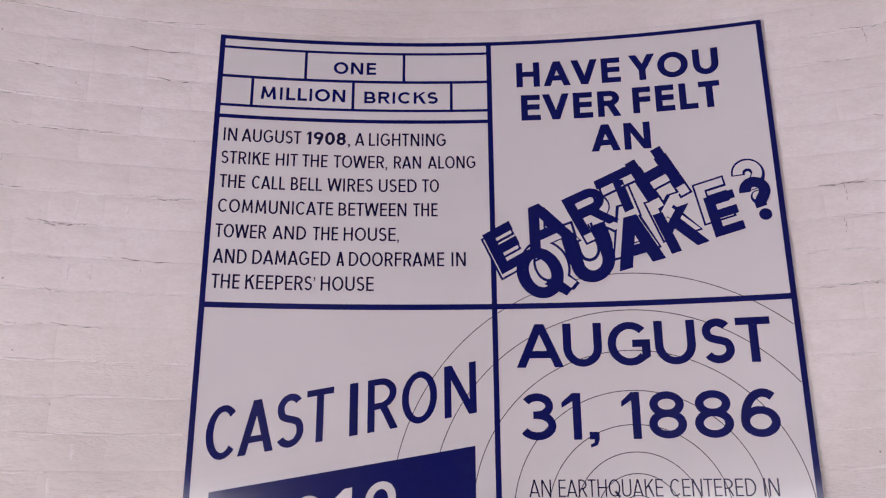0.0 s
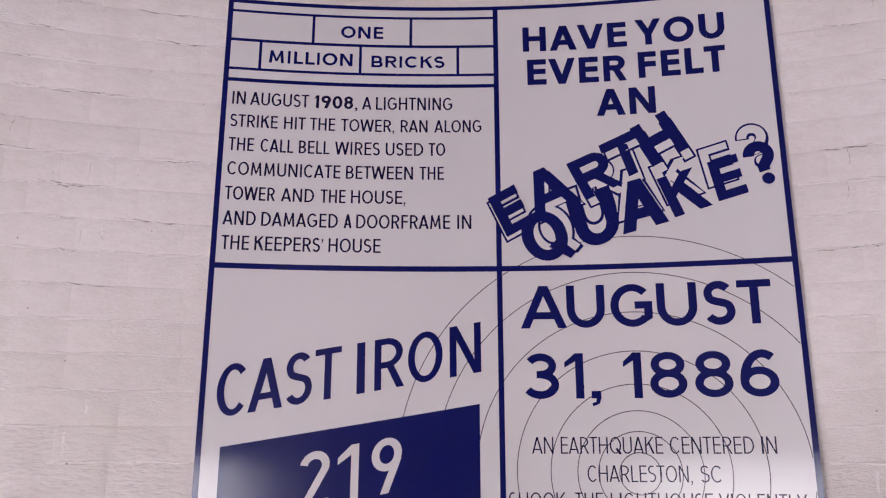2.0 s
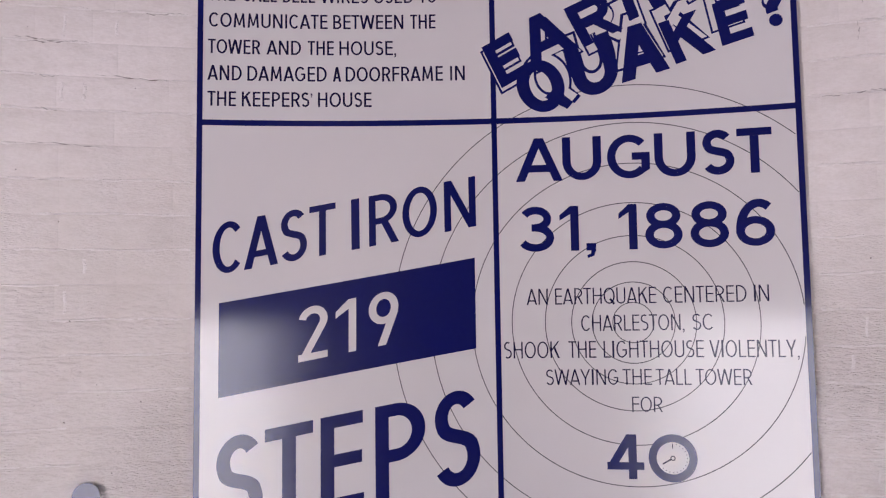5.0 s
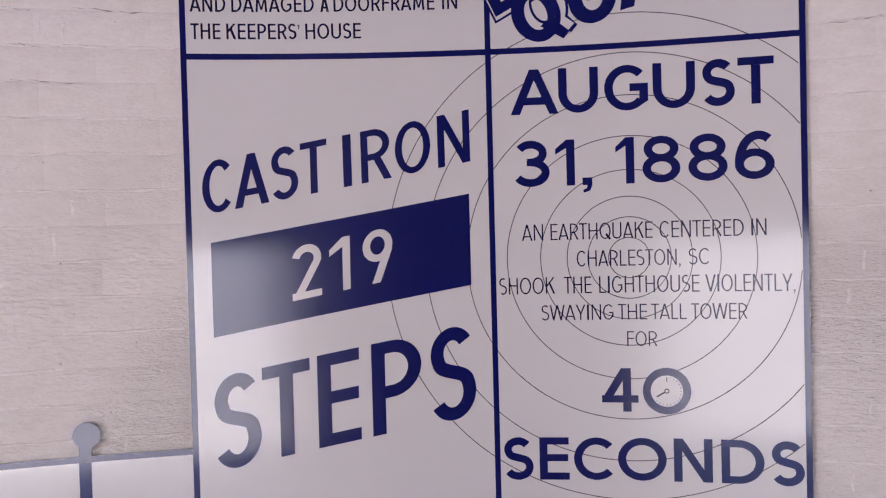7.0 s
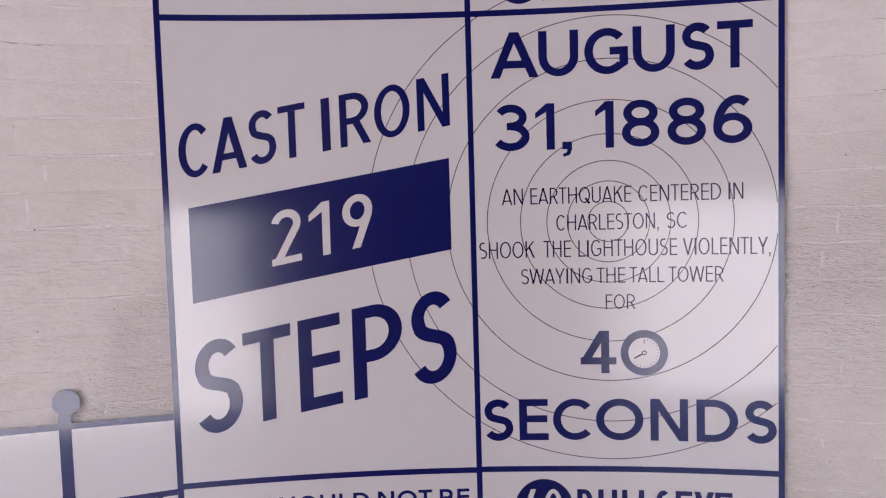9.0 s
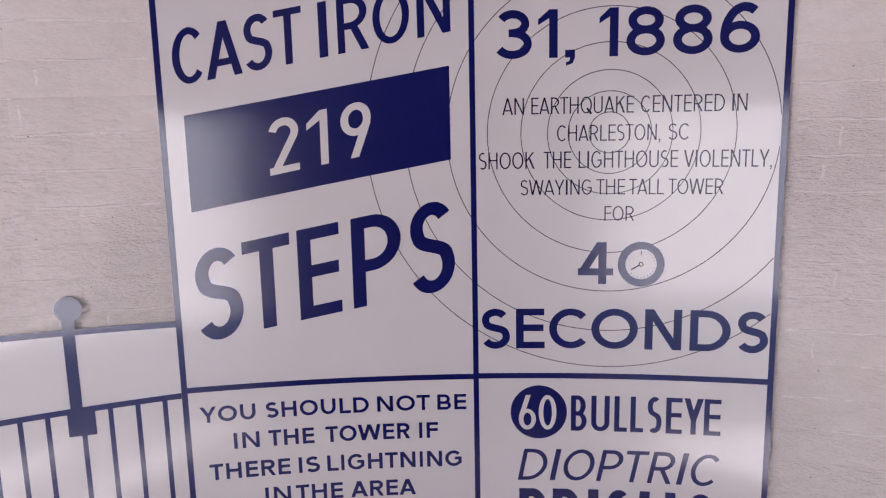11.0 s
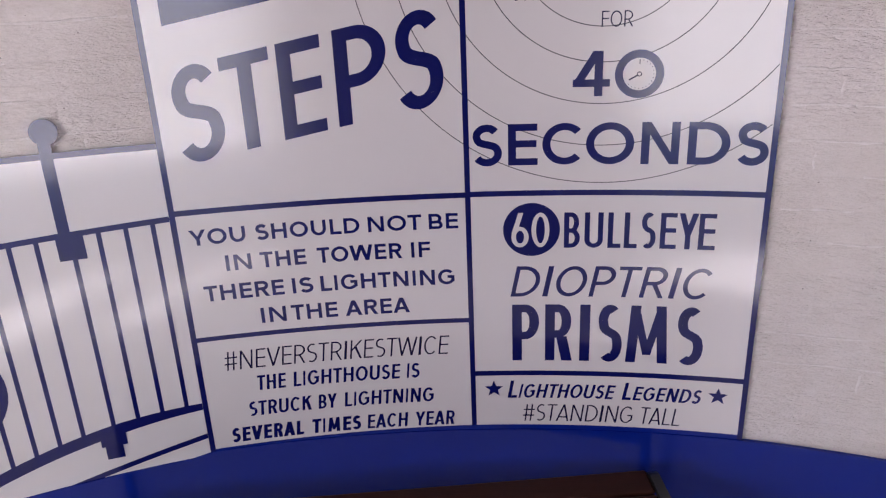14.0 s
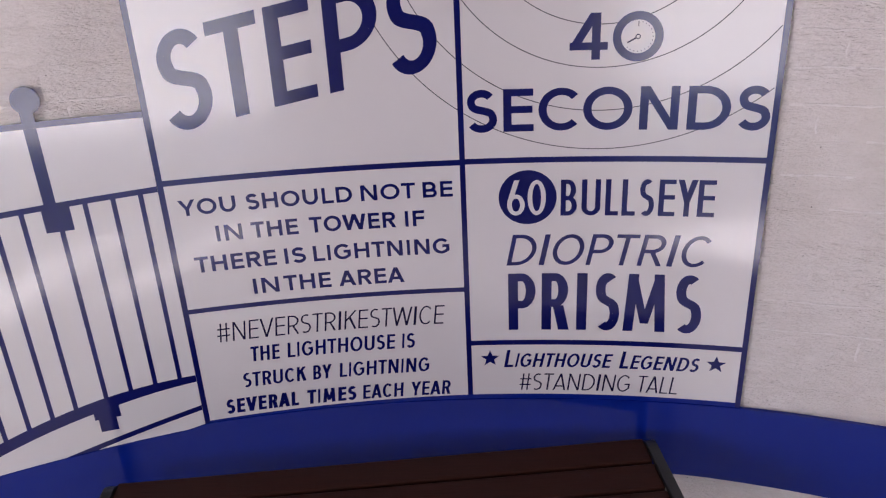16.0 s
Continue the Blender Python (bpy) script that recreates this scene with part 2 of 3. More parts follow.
def glyph(c, W, s):
    """Polygons of a capital or figure W wide with stems s wide, in cap heights."""
    v, k = s * 0.90, s * 1.10
    if c == "I":
        return bar(0, 0, W, 1)
    if c in "EFL":
        out = bar(0, 0, s, 1)
        out += bar(s, 0, W, v) if c in "EL" else []
        out += bar(s, 1 - v, W * 0.985, 1) + bar(s, 0.52 - v / 2, W * 0.96, 0.52 + v / 2) if c in "EF" else []
        return out
    if c == "T":
        return bar(0, 1 - v, W, 1) + bar(W / 2 - s / 2, 0, W / 2 + s / 2, 1 - v)
    if c == "H":
        return bar(0, 0, s, 1) + bar(W - s, 0, W, 1) + bar(s, 0.52 - v / 2, W - s, 0.52 + v / 2)
    if c == "A":
        y, t = 0.21, W / 2 - k / 2
        return lean(0, t, 0, 1, k) + lean(W - k, t, 0, 1, k) + bar(t * y + k * 0.6, y, W - t * y - k * 0.6, y + v)
    if c == "V":
        t = W / 2 - k / 2
        return lean(t, 0, 0, 1, k) + lean(t, W - k, 0, 1, k)
    if c == "W":
        q, t = W * 0.25 - k / 2, W / 2 - k / 2
        return lean(q, 0, 0, 1, k) + lean(q, t, 0, 1, k) + lean(W - q - k, t, 0, 1, k) + lean(W - q - k, W - k, 0, 1, k)
    if c == "Y":
        t = W / 2 - s / 2
        return bar(t, 0, t + s, 0.44) + lean(t - 0.04 * s, 0, 0.40, 1, k) + lean(t - 0.06 * s, W - k, 0.40, 1, k)
    if c == "N":
        return bar(0, 0, s, 1) + bar(W - s, 0, W, 1) + lean(W - k, 0, 0, 1, k)
    if c == "M":
        d = 0.09 * W
        return lean(0, d, 0, 1, s) + lean(W - s, W - s - d, 0, 1, s) + lean(W / 2 - 0.4 * s, d, 0.14, 1, s * 0.8) + lean(W / 2 - 0.4 * s, W - s * 0.8 - d, 0.14, 1, s * 0.8)
    if c == "K":
        rise = 0.64 / (W * 0.97 - s / 2)
        x = W * 0.36
        y = 0.36 + rise * (x - s / 2)
        return bar(0, 0, s, 1) + [((s / 2, 0.36), (W * 0.97, 1), (W * 0.97 - k * 1.1, 1), (s / 2, 0.36 + rise * k * 1.1)),
                                  ((W - k * 1.1, 0), (W, 0), (x + k * 0.75, y + rise * k), (x, y))]
    if c in "O0":
        return hoop(0, 0, W, 1, s, v)
    if c == "Q":
        return hoop(0, 0, W, 1, s, v) + [((W * 0.50, 0.27), (W * 0.50 + k * 0.9, 0.27 + 0.1), (W * 1.03, 0.02), (W * 0.86, -0.07))]
    if c == "C":
        return hoop(0, 0, W * 1.06, 1, s, v, 44, 316)
    if c == "G":
        return hoop(0, 0, W * 1.04, 1, s, v, 44, 318) + bar(W * 0.58, 0.42, W, 0.42 + v) + [((W - s, 0.42), (W, 0.42), (W, 0.20), (W * 0.86, 0.12), (W - s, 0.22))]
    if c == "D":
        return bar(0, 0, s, 1) + bowl(s, W, 0, 1, s, v)
    if c == "P":
        return bar(0, 0, s, 1) + bowl(s, W, 0.385, 1, s, v)
    if c == "R":
        return bar(0, 0, s, 1) + bowl(s, W * 0.95, 0.41, 1, s, v) + lean(W - k, W * 0.40, 0, 0.44, k)
    if c == "B":
        return bar(0, 0, s, 1) + bowl(s, W, 0, 0.55, s, v) + bowl(s, W * 0.93, 0.55 - v, 1, s, v)
    if c == "U":
        r = min(W / 2, 0.46)
        return bar(0, r, s, 1) + bar(W - s, r, W, 1) + hoop(0, 0, W, 2 * r, s, v, 180, 360, 32)
    if c == "S":
        return brush(serpent(W, s, v), s * 0.96)
    if c == "8":
        return hoop(W * 0.04, 0.53 - v / 2, W * 0.96, 1, s, v) + hoop(0, 0, W, 0.53 + v / 2, s, v)
    if c == "3":
        yu, yl = 0.53, 0.53
        ru, rl = (1 - v / 2 - yu) / 2, (yl - v / 2) / 2
        up = arc(W * 0.47, yu + ru, W * 0.46 - s / 2, ru, 152, -90, 26)
        low = arc(W * 0.47, yl - rl, W * 0.53 - s / 2, rl, 90, -152, 26)
        return brush(up, s * 0.96) + brush(low, s * 0.96) + bar(W * 0.36, 0.53 - v / 2, W * 0.48, 0.53 + v / 2)
    if c == "6" and W > 0.6:
        return hoop(0, 0, W, 0.64, s, v) + brush(arc(W * 0.60, 0.34, W * 0.60 - s / 2, 0.66 - v / 2, 58, 180, 26), s)
    if c in "69":
        out = hoop(0, 0.40, W, 1, s, v) + lean(W * 0.30, W - s * 1.12, 0, 0.60, k)
        return out if c == "9" else [tuple((W - x, 1 - y) for x, y in f) for f in out]
    if c == "2":
        r = W / 2 - s / 2
        top = arc(W / 2, 1 - v / 2 - r * 0.95, r, r * 0.95, 168, -32, 26)
        return brush(top + [(s * 0.80, v * 0.55)], s * 0.98) + bar(0, 0, W, v)
    if c == "1":
        return bar(W - s, 0, W, 1) + [((0, 0.80), (W - s, 1.0), (W, 1.0), (W, 0.86), (W - s, 0.82), (0.0, 0.68))]
    if c == "4":
        x, y = W * 0.58, 0.21
        return bar(x, 0, x + s, 1) + bar(0, y, W, y + v) + lean(0, x - s * 0.2, y + v * 0.5, 1, k * 1.05)
    if c == "?":
        r = W / 2 - s / 2
        top = arc(W / 2, 1 - s / 2 - r, r, r, 172, -50, 26)
        stem = (W * 0.49, 0.34)
        dot = arc(W * 0.49, 0.11, s * 0.56, s * 0.56, 0, 360, 20)
        return brush(top + bend(top[-1], (-0.2, -0.2), stem, (0.0, -0.2)) + [stem, (W * 0.49, 0.29)], s) + [tuple(dot[:-1])]
    if c == "#":
        w = s * 0.9
        return lean(W * 0.20, W * 0.20, 0, 1, w) + lean(W * 0.66, W * 0.66, 0, 1, w) + bar(0, 0.30, W, 0.30 + w) + bar(0, 0.64, W, 0.64 + w)
    y = 0.0 if c == "," else 0.80
    return [((0.1 * W, y), (W, y), (W, y + v), (0.1 * W, y + v)), ((W * 0.55, y), (W, y), (W * 0.80, y - 0.12), (W * 0.2, y - 0.17), (W * 0.15, y - 0.10), (W * 0.50, y - 0.07))]


# width, left and right clearance of the sign's own capitals, in hundredths of their height
FIT = {"A": (76, 1, 1), "B": (60, 9, 5), "C": (70, 5, 4), "D": (70, 9, 5), "E": (53, 9, 4), "F": (52, 9, 3), "G": (74, 5, 7), "H": (66, 9, 9),
       "I": (14, 10, 10), "J": (48, 3, 8), "K": (66, 9, 1), "L": (50, 9, 2), "M": (80, 9, 9), "N": (68, 9, 9), "O": (80, 5, 5), "P": (58, 9, 3),
       "Q": (82, 5, 4), "R": (62, 9, 3), "S": (57, 4, 4), "T": (58, 2, 2), "U": (66, 8, 8), "V": (74, 1, 1), "W": (108, 1, 1), "X": (70, 1, 1),
       "Y": (70, 1, 1), "Z": (58, 4, 4), "0": (64, 5, 5), "1": (30, 4, 9), "2": (56, 4, 5), "3": (56, 4, 5), "4": (66, 3, 3), "5": (56, 5, 5),
       "6": (62, 5, 5), "7": (56, 3, 3), "8": (60, 5, 5), "9": (62, 5, 5), ",": (14, 4, 6), "#": (66, 6, 6), "?": (48, 4, 4), "\u2019": (13, 4, 4), " ": (24, 0, 0)}


def glyphs(body, cuts=()):
    """Each letter with the stretch of its ink, from 0 to 1 along the word."""
    if cuts:
        return [(c, *cut) for c, cut in zip(body, cuts)]
    at, out = 0.0, []
    for c in body:
        w, l, r = FIT[c]
        out.append((c, at + l, at + l + w))
        at += l + w + r
    x0, x1 = out[0][1], out[-1][2]
    return [(c, (p - x0) / (x1 - x0), (q - x0) / (x1 - x0)) for c, p, q in out if c != " "]


def letters(bm, body, corner, right, up, stem=0.15, proud=0.0005, grow=0.0, cuts=()):
    """Lay a text on the wall: corner, right and up are (s, z) of its ink's lower left, lower right and upper left."""
    along = (right[0] - corner[0], right[1] - corner[1])
    rise = (up[0] - corner[0], up[1] - corner[1])
    cap = math.hypot(*rise)
    ratio = math.hypot(*along) / cap
    for c, p, q in glyphs(body, cuts):
        wide = (q - p) * ratio
        g = grow
        for i, face in enumerate(glyph(c, wide + 2 * g, stem + 2 * g)):
            out = []
            for x, y in face:
                a, b = p + (x - g) / ratio, y * (1 + 2 * g) - g
                out.append(bm.verts.new(on_wall(corner[0] + a * along[0] + b * rise[0], corner[1] + a * along[1] + b * rise[1], proud + 0.000004 * (i % 12))))
            if len(out) > 2:
                bm.faces.new(out)


# stem in cap heights, slant, ink
STYLE = {"gotham": (0.215, 0, "navy"), "body": (0.135, 0, "black"), "gothamb": (0.235, 0, "navy"), "august": (0.188, 0, "navy"),
         "digits": (0.180, 0, "navy"), "thin": (0.088, 0, "black"), "four": (0.185, 0, "navy"), "seconds": (0.188, 0, "navy"),
         "warn": (0.205, 0, "navy"), "light": (0.082, 0.12, "black"), "cond": (0.165, 0.1, "navy"), "sixty": (0.125, 0, "white"),
         "bulls": (0.135, 0, "navy"), "ital": (0.128, 0.2, "navy"), "prisms": (0.152, 0, "navy"), "legends": (0.165, 0.17, "navy")}
INK = {"navy": navy_ink, "black": black_ink, "white": white_film}


def write(style, z, cap, *words, parent=None, cuts=()):
    weight, slant, ink = STYLE[style]
    for body, s0, s1 in words:
        s1 -= 0.0022 if style == "body" and len(body) > 2 else 0.0
        bm = bmesh.new()
        lean = slant * cap
        heavy = 0.215 if body in ("1908", "SEVERAL", "TIMES") else weight
        height = cap * (0.80 if body in ("IGHTHOUSE", "EGENDS") else 1.0)
        letters(bm, body.replace("'", "\u2019"), (s0, z), (s1 - lean, z), (s0 + lean, z + height), heavy, 0.0008 if ink == "white" else 0.0005, cuts=cuts if len(cuts) == len(body) else ())
        part("lettering", bm, INK[ink], parent or sign, "white numerals" if ink == "white" else "")


# ---- the tower room ----
def shell(name, a0, a1, z0, z1, mat, r0=WALL_R + 0.0022, r1=WALL_R + 0.45):
    """A stretch of round wall between two angles in degrees from the +y direction."""
    bm = bmesh.new()
    n = max(1, math.ceil((a1 - a0) / 3))
    rows = []
    for r, z in ((r0, z0), (r0, z1), (r1, z1), (r1, z0)):
        rows.append([bm.verts.new((r * math.sin(radians(a)), r * math.cos(radians(a)), z)) for a in (a0 + (a1 - a0) * i / n for i in range(n + 1))])
    for i in range(n):
        for a, b in ((0, 1), (1, 2), (2, 3), (3, 0)):
            bm.faces.new((rows[a][i], rows[b][i], rows[b][i + 1], rows[a][i + 1]))
    for i in (0, n):
        bm.faces.new([r[i] for r in rows])
    bmesh.ops.recalc_face_normals(bm, faces=bm.faces)
    return tagged(part(name, bm, mat), kind="structure")


TOP = 6.4
wall = shell("wall_north", -75, 75, 0, TOP, mortar_paint)
tagged(wall, "white painted brick wall of a round tower", "wall")
# the dark rest of the round wall, unseen: one doorway behind the walk
def pierced(name, a0, a1, holes):
    """A stretch of wall with openings, each (from, to, sill, head)."""
    at = a0
    for h0, h1, low, high in holes:
        shell(name, at, h0, 0, TOP, unseen_dark)
        if low > 0:
            shell("wall_sill", h0, h1, 0, low, unseen_dark)
        shell("lintel", h0, h1, high, TOP, unseen_dark)
        at = h1
    shell(name, at, a1, 0, TOP, unseen_dark)


# added besides the doorway: two lamp openings, four that throw sun onto the floor
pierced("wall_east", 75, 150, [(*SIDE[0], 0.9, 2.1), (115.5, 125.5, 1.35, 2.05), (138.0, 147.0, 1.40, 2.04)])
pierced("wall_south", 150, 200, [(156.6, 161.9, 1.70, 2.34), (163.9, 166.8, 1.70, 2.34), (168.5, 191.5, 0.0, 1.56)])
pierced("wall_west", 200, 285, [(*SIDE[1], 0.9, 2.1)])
# unseen slabs added outside to keep direct sun out of the doorway
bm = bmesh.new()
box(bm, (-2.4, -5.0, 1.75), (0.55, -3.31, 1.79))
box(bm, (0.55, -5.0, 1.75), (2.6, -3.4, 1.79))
tagged(part("sun_blocker", bm, unseen_dark), kind="structure")
# an added round column between doorway and sign blocks glare, like the camera's holder
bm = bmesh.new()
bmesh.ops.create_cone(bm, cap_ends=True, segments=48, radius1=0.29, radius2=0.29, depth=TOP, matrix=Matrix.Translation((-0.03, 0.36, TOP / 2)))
tagged(part("glare_blocker", bm, unseen_dark, smooth=True), kind="structure")


def round_plate(name, z0, z1, radius, mat):
    bm = bmesh.new()
    bmesh.ops.create_cone(bm, cap_ends=True, segments=96, radius1=radius, radius2=radius, depth=z1 - z0,
                          matrix=Matrix.Translation((0, 0, (z0 + z1) / 2)))
    return tagged(part(name, bm, mat), kind="structure")


round_plate("floor", -0.2, 0.0, WALL_R + 0.44, floor_stone)
tagged(wall, kind="structure")
# a closed plate just above the added overhead fill lamp
round_plate("ceiling", TOP + 0.102, TOP + 0.3, WALL_R + 0.45, unseen_dark)
bm = bmesh.new()
box(bm, (-400, -400, -0.4), (400, 400, -0.21))
tagged(part("ground", bm, paving), kind="structure")
# ---- the sign of facts ----
LEFT, RIGHT, FOOT, HIGH = -0.6095, 0.6025, 0.495, 2.624
sign = new("wall_sign")
tagged(sign, "curved white exhibit sign with navy lettering on the brick wall", "sign")
bm = bmesh.new()
slab(bm, LEFT, RIGHT, FOOT, HIGH, 0.0, -0.006)
part("board", bm, white_film, sign)
RULE = 0.0004


def rule(s0, s1, z0, z1, name="rule", proud=RULE, mat=None):
    b = bmesh.new()
    sheet(b, s0, s1, z0, z1, proud)
    part(name, b, mat or navy_ink, sign)


B = 0.0115
rule(LEFT, RIGHT, HIGH - 0.0095, HIGH, "border")
rule(LEFT, LEFT + B, FOOT, HIGH - 0.0095, "border")
rule(RIGHT - B, RIGHT, FOOT, HIGH - 0.0095, "border")
rule(IN0 := LEFT + B, RIGHT - B, FOOT, lambda s: 0.5125 + 0.012 * min(0.0, s), "border", RULE + 0.0003, royal_film)
MID0, MID1 = -0.0062, 0.0052
rule(MID0, MID1, FOOT, HIGH - 0.0095, "divider")
IN0, IN1 = LEFT + B, RIGHT - B
rule(IN0, MID0, 1.9945, 2.0065)
rule(MID1, IN1, 1.9945, 2.0065)
rule(IN0, MID0, 1.0705, 1.0825)
rule(MID1, IN1, 1.0715, 1.0835)
rule(IN0, MID0, 0.7810, 0.7920)
rule(MID1, IN1, 0.6440, 0.6565)
# the drawn brick courses round the title
for z, thick in ((2.5945, 0.0064), (2.5225, 0.0070), (2.4515, 0.0064), (2.4243, 0.0088)):
    rule(IN0, MID0, z - thick / 2, z + thick / 2)
for s in (-0.4168, -0.1947):
    rule(s - 0.0032, s + 0.0032, 2.5251, 2.5924)
for s in (-0.5324, -0.3087, -0.0870):
    rule(s - 0.0032, s + 0.0032, 2.4538, 2.5199)

# rings that spread from the quake
for r in (0.0400, 0.0808, 0.1215, 0.1742, 0.2410, 0.3215, 0.4050, 0.4830):
    bm = bmesh.new()
    ring(bm, 0.2695, 1.5818, r - 0.0009, r + 0.0009, 0.0002, n=200, stop=IN1)
    part("quake_ring", bm, line_ink, sign, "thin dark ring")

write("gotham", 2.5407, 0.0304, ("ONE", -0.3542, -0.2579))
write("gotham", 2.4703, 0.0310, ("MILLION", -0.5129, -0.3261))
write("gotham", 2.4693, 0.0291, ("BRICKS", -0.2835, -0.1173))
write("body", 2.3654, 0.0307, ("IN AUGUST", -0.5865, -0.4176), ("1908", -0.4077, -0.3195), (",", -0.3183, -0.3121), ("A LIGHTNING", -0.3021, -0.0979))
write("body", 2.3121, 0.0295, ("STRIKE", -0.5881, -0.4834), ("HIT", -0.4719, -0.4227), ("THE", -0.4153, -0.3577), ("TOWER,", -0.3472, -0.2275), ("RAN", -0.2150, -0.1527), ("ALONG", -0.1402, -0.0329))
write("body", 2.2567, 0.0303, ("THE", -0.5877, -0.5317), ("CALL", -0.5198, -0.4468), ("BELL", -0.4372, -0.3680), ("WIRES", -0.3589, -0.2577), ("USED", -0.2472, -0.1620), ("TO", -0.1527, -0.1156))
write("body", 2.2010, 0.0304, ("COMMUNICATE", -0.5868, -0.3424), ("BETWEEN", -0.3330, -0.1841), ("THE", -0.1722, -0.1165))
write("body", 2.1450, 0.0302, ("TOWER", -0.5885, -0.4806), ("AND", -0.4703, -0.3974), ("THE", -0.3858, -0.3297), ("HOUSE,", -0.3203, -0.2001))
write("body", 2.0890, 0.0312, ("AND", -0.5891, -0.5180), ("DAMAGED", -0.5089, -0.3445), ("A", -0.3340, -0.3170), ("DOORFRAME", -0.3076, -0.1027), ("IN", -0.0897, -0.0591))
write("body", 2.0350, 0.0310, ("THE", -0.5886, -0.5290), ("KEEPERS'", -0.5199, -0.3742), ("HOUSE", -0.3649, -0.2517))
write("gothamb", 2.5061, 0.0615, ("HAVE", 0.0612, 0.2942))
write("gothamb", 2.5064, 0.0632, ("YOU", 0.3130, 0.5053))
write("gothamb", 2.4233, 0.0627, ("EVER", 0.0697, 0.2895))
write("gothamb", 2.4265, 0.0630, ("FELT", 0.3156, 0.5019))
write("gothamb", 2.3416, 0.0634, ("AN", 0.2197, 0.3478))
write("august", 1.8722, 0.0896, ("AUGUST", 0.0421, 0.5455), cuts=((0.000, 0.190), (0.190, 0.346), (0.369, 0.537), (0.555, 0.714), (0.736, 0.860), (0.870, 1.000)))
write("digits", 1.7281, 0.0916, ("31", 0.0463, 0.1671), (",", 0.1795, 0.2009), ("1886", 0.2469, 0.5440), cuts=((0.000, 0.122), (0.174, 0.417), (0.468, 0.713), (0.758, 1.000)))
write("thin", 1.6198, 0.0325, ("AN", 0.0586, 0.1015), ("EARTHQUAKE", 0.1160, 0.3157), ("CENTERED", 0.3287, 0.4862), ("IN", 0.4996, 0.5274))
write("thin", 1.5658, 0.0317, ("CHARLESTON,", 0.1667, 0.3676), ("SC", 0.3826, 0.4230))
write("thin", 1.5124, 0.0334, ("SHOOK", 0.0105, 0.1225), ("THE", 0.1404, 0.1951), ("LIGHTHOUSE", 0.2096, 0.4028), ("VIOLENTLY,", 0.4133, 0.5769))
write("thin", 1.4588, 0.0309, ("SWAYING", 0.0940, 0.2365), ("THE", 0.2453, 0.3020), ("TALL", 0.3096, 0.3772), ("TOWER", 0.3857, 0.4901))
write("thin", 1.4058, 0.0297, ("FOR", 0.2620, 0.3205))
write("four", 1.2751, 0.0867, ("4", 0.2104, 0.2815))
write("seconds", 1.1373, 0.0856, ("SECONDS", 0.0104, 0.5882), cuts=((0.000, 0.106), (0.127, 0.230), (0.246, 0.391), (0.396, 0.559), (0.583, 0.710), (0.738, 0.875), (0.894, 1.000)))
write("warn", 1.0038, 0.0343, ("YOU", -0.5776, -0.4648), ("SHOULD", -0.4445, -0.2289), ("NOT", -0.2114, -0.0991), ("BE", -0.0839, -0.0220))
write("warn", 0.9410, 0.0353, ("IN", -0.5131, -0.4604), ("THE", -0.4419, -0.3464), ("TOWER", -0.3229, -0.1430), ("IF", -0.1240, -0.0830))
write("warn", 0.8750, 0.0358, ("THERE", -0.5664, -0.3997), ("IS", -0.3824, -0.3378), ("LIGHTNING", -0.3223, -0.0341))
write("warn", 0.8116, 0.0363, ("IN", -0.4559, -0.4022), ("THE", -0.3914, -0.2912), ("AREA", -0.2746, -0.1341))
write("light", 0.7037, 0.0464, ("#NEVERSTRIKESTWICE", -0.5502, -0.0499))
write("cond", 0.6454, 0.0378, ("THE", -0.4873, -0.4198), ("LIGHTHOUSE", -0.4061, -0.1632), ("IS", -0.1511, -0.1185))
write("cond", 0.5805, 0.0374, ("STRUCK", -0.5130, -0.3682), ("BY", -0.3567, -0.3119), ("LIGHTNING", -0.2970, -0.0898))
write("cond", 0.5160, 0.0378, ("SEVERAL", -0.5594, -0.3925), ("TIMES", -0.3776, -0.2612), ("EACH", -0.2494, -0.1530), ("YEAR", -0.1391, -0.0433))
write("sixty", 0.9574, 0.0772, ("60", 0.0891, 0.1686))
write("bulls", 0.9555, 0.0789, ("BULLSEYE", 0.1988, 0.5050), cuts=((0.000, 0.108), (0.139, 0.263), (0.295, 0.382), (0.404, 0.491), (0.514, 0.613), (0.641, 0.748), (0.759, 0.884), (0.890, 1.000)))
write("ital", 0.8417, 0.0715, ("DIOPTRIC", 0.0861, 0.5132))
write("prisms", 0.6828, 0.1395, ("P", 0.0893, 0.1482), ("R", 0.1614, 0.2213), ("I", 0.2370, 0.2589), ("S", 0.2748, 0.3292), ("M", 0.3375, 0.4271), ("S", 0.4425, 0.5006))
write("legends", 0.5847, 0.0457, ("L", 0.0775, 0.1055), ("IGHTHOUSE", 0.1019, 0.3215))
write("legends", 0.5846, 0.0449, ("L", 0.3345, 0.3615), ("EGENDS", 0.3581, 0.5109))
write("light", 0.5226, 0.0449, ("#STANDING", 0.1107, 0.3639), ("TALL", 0.3750, 0.4695))

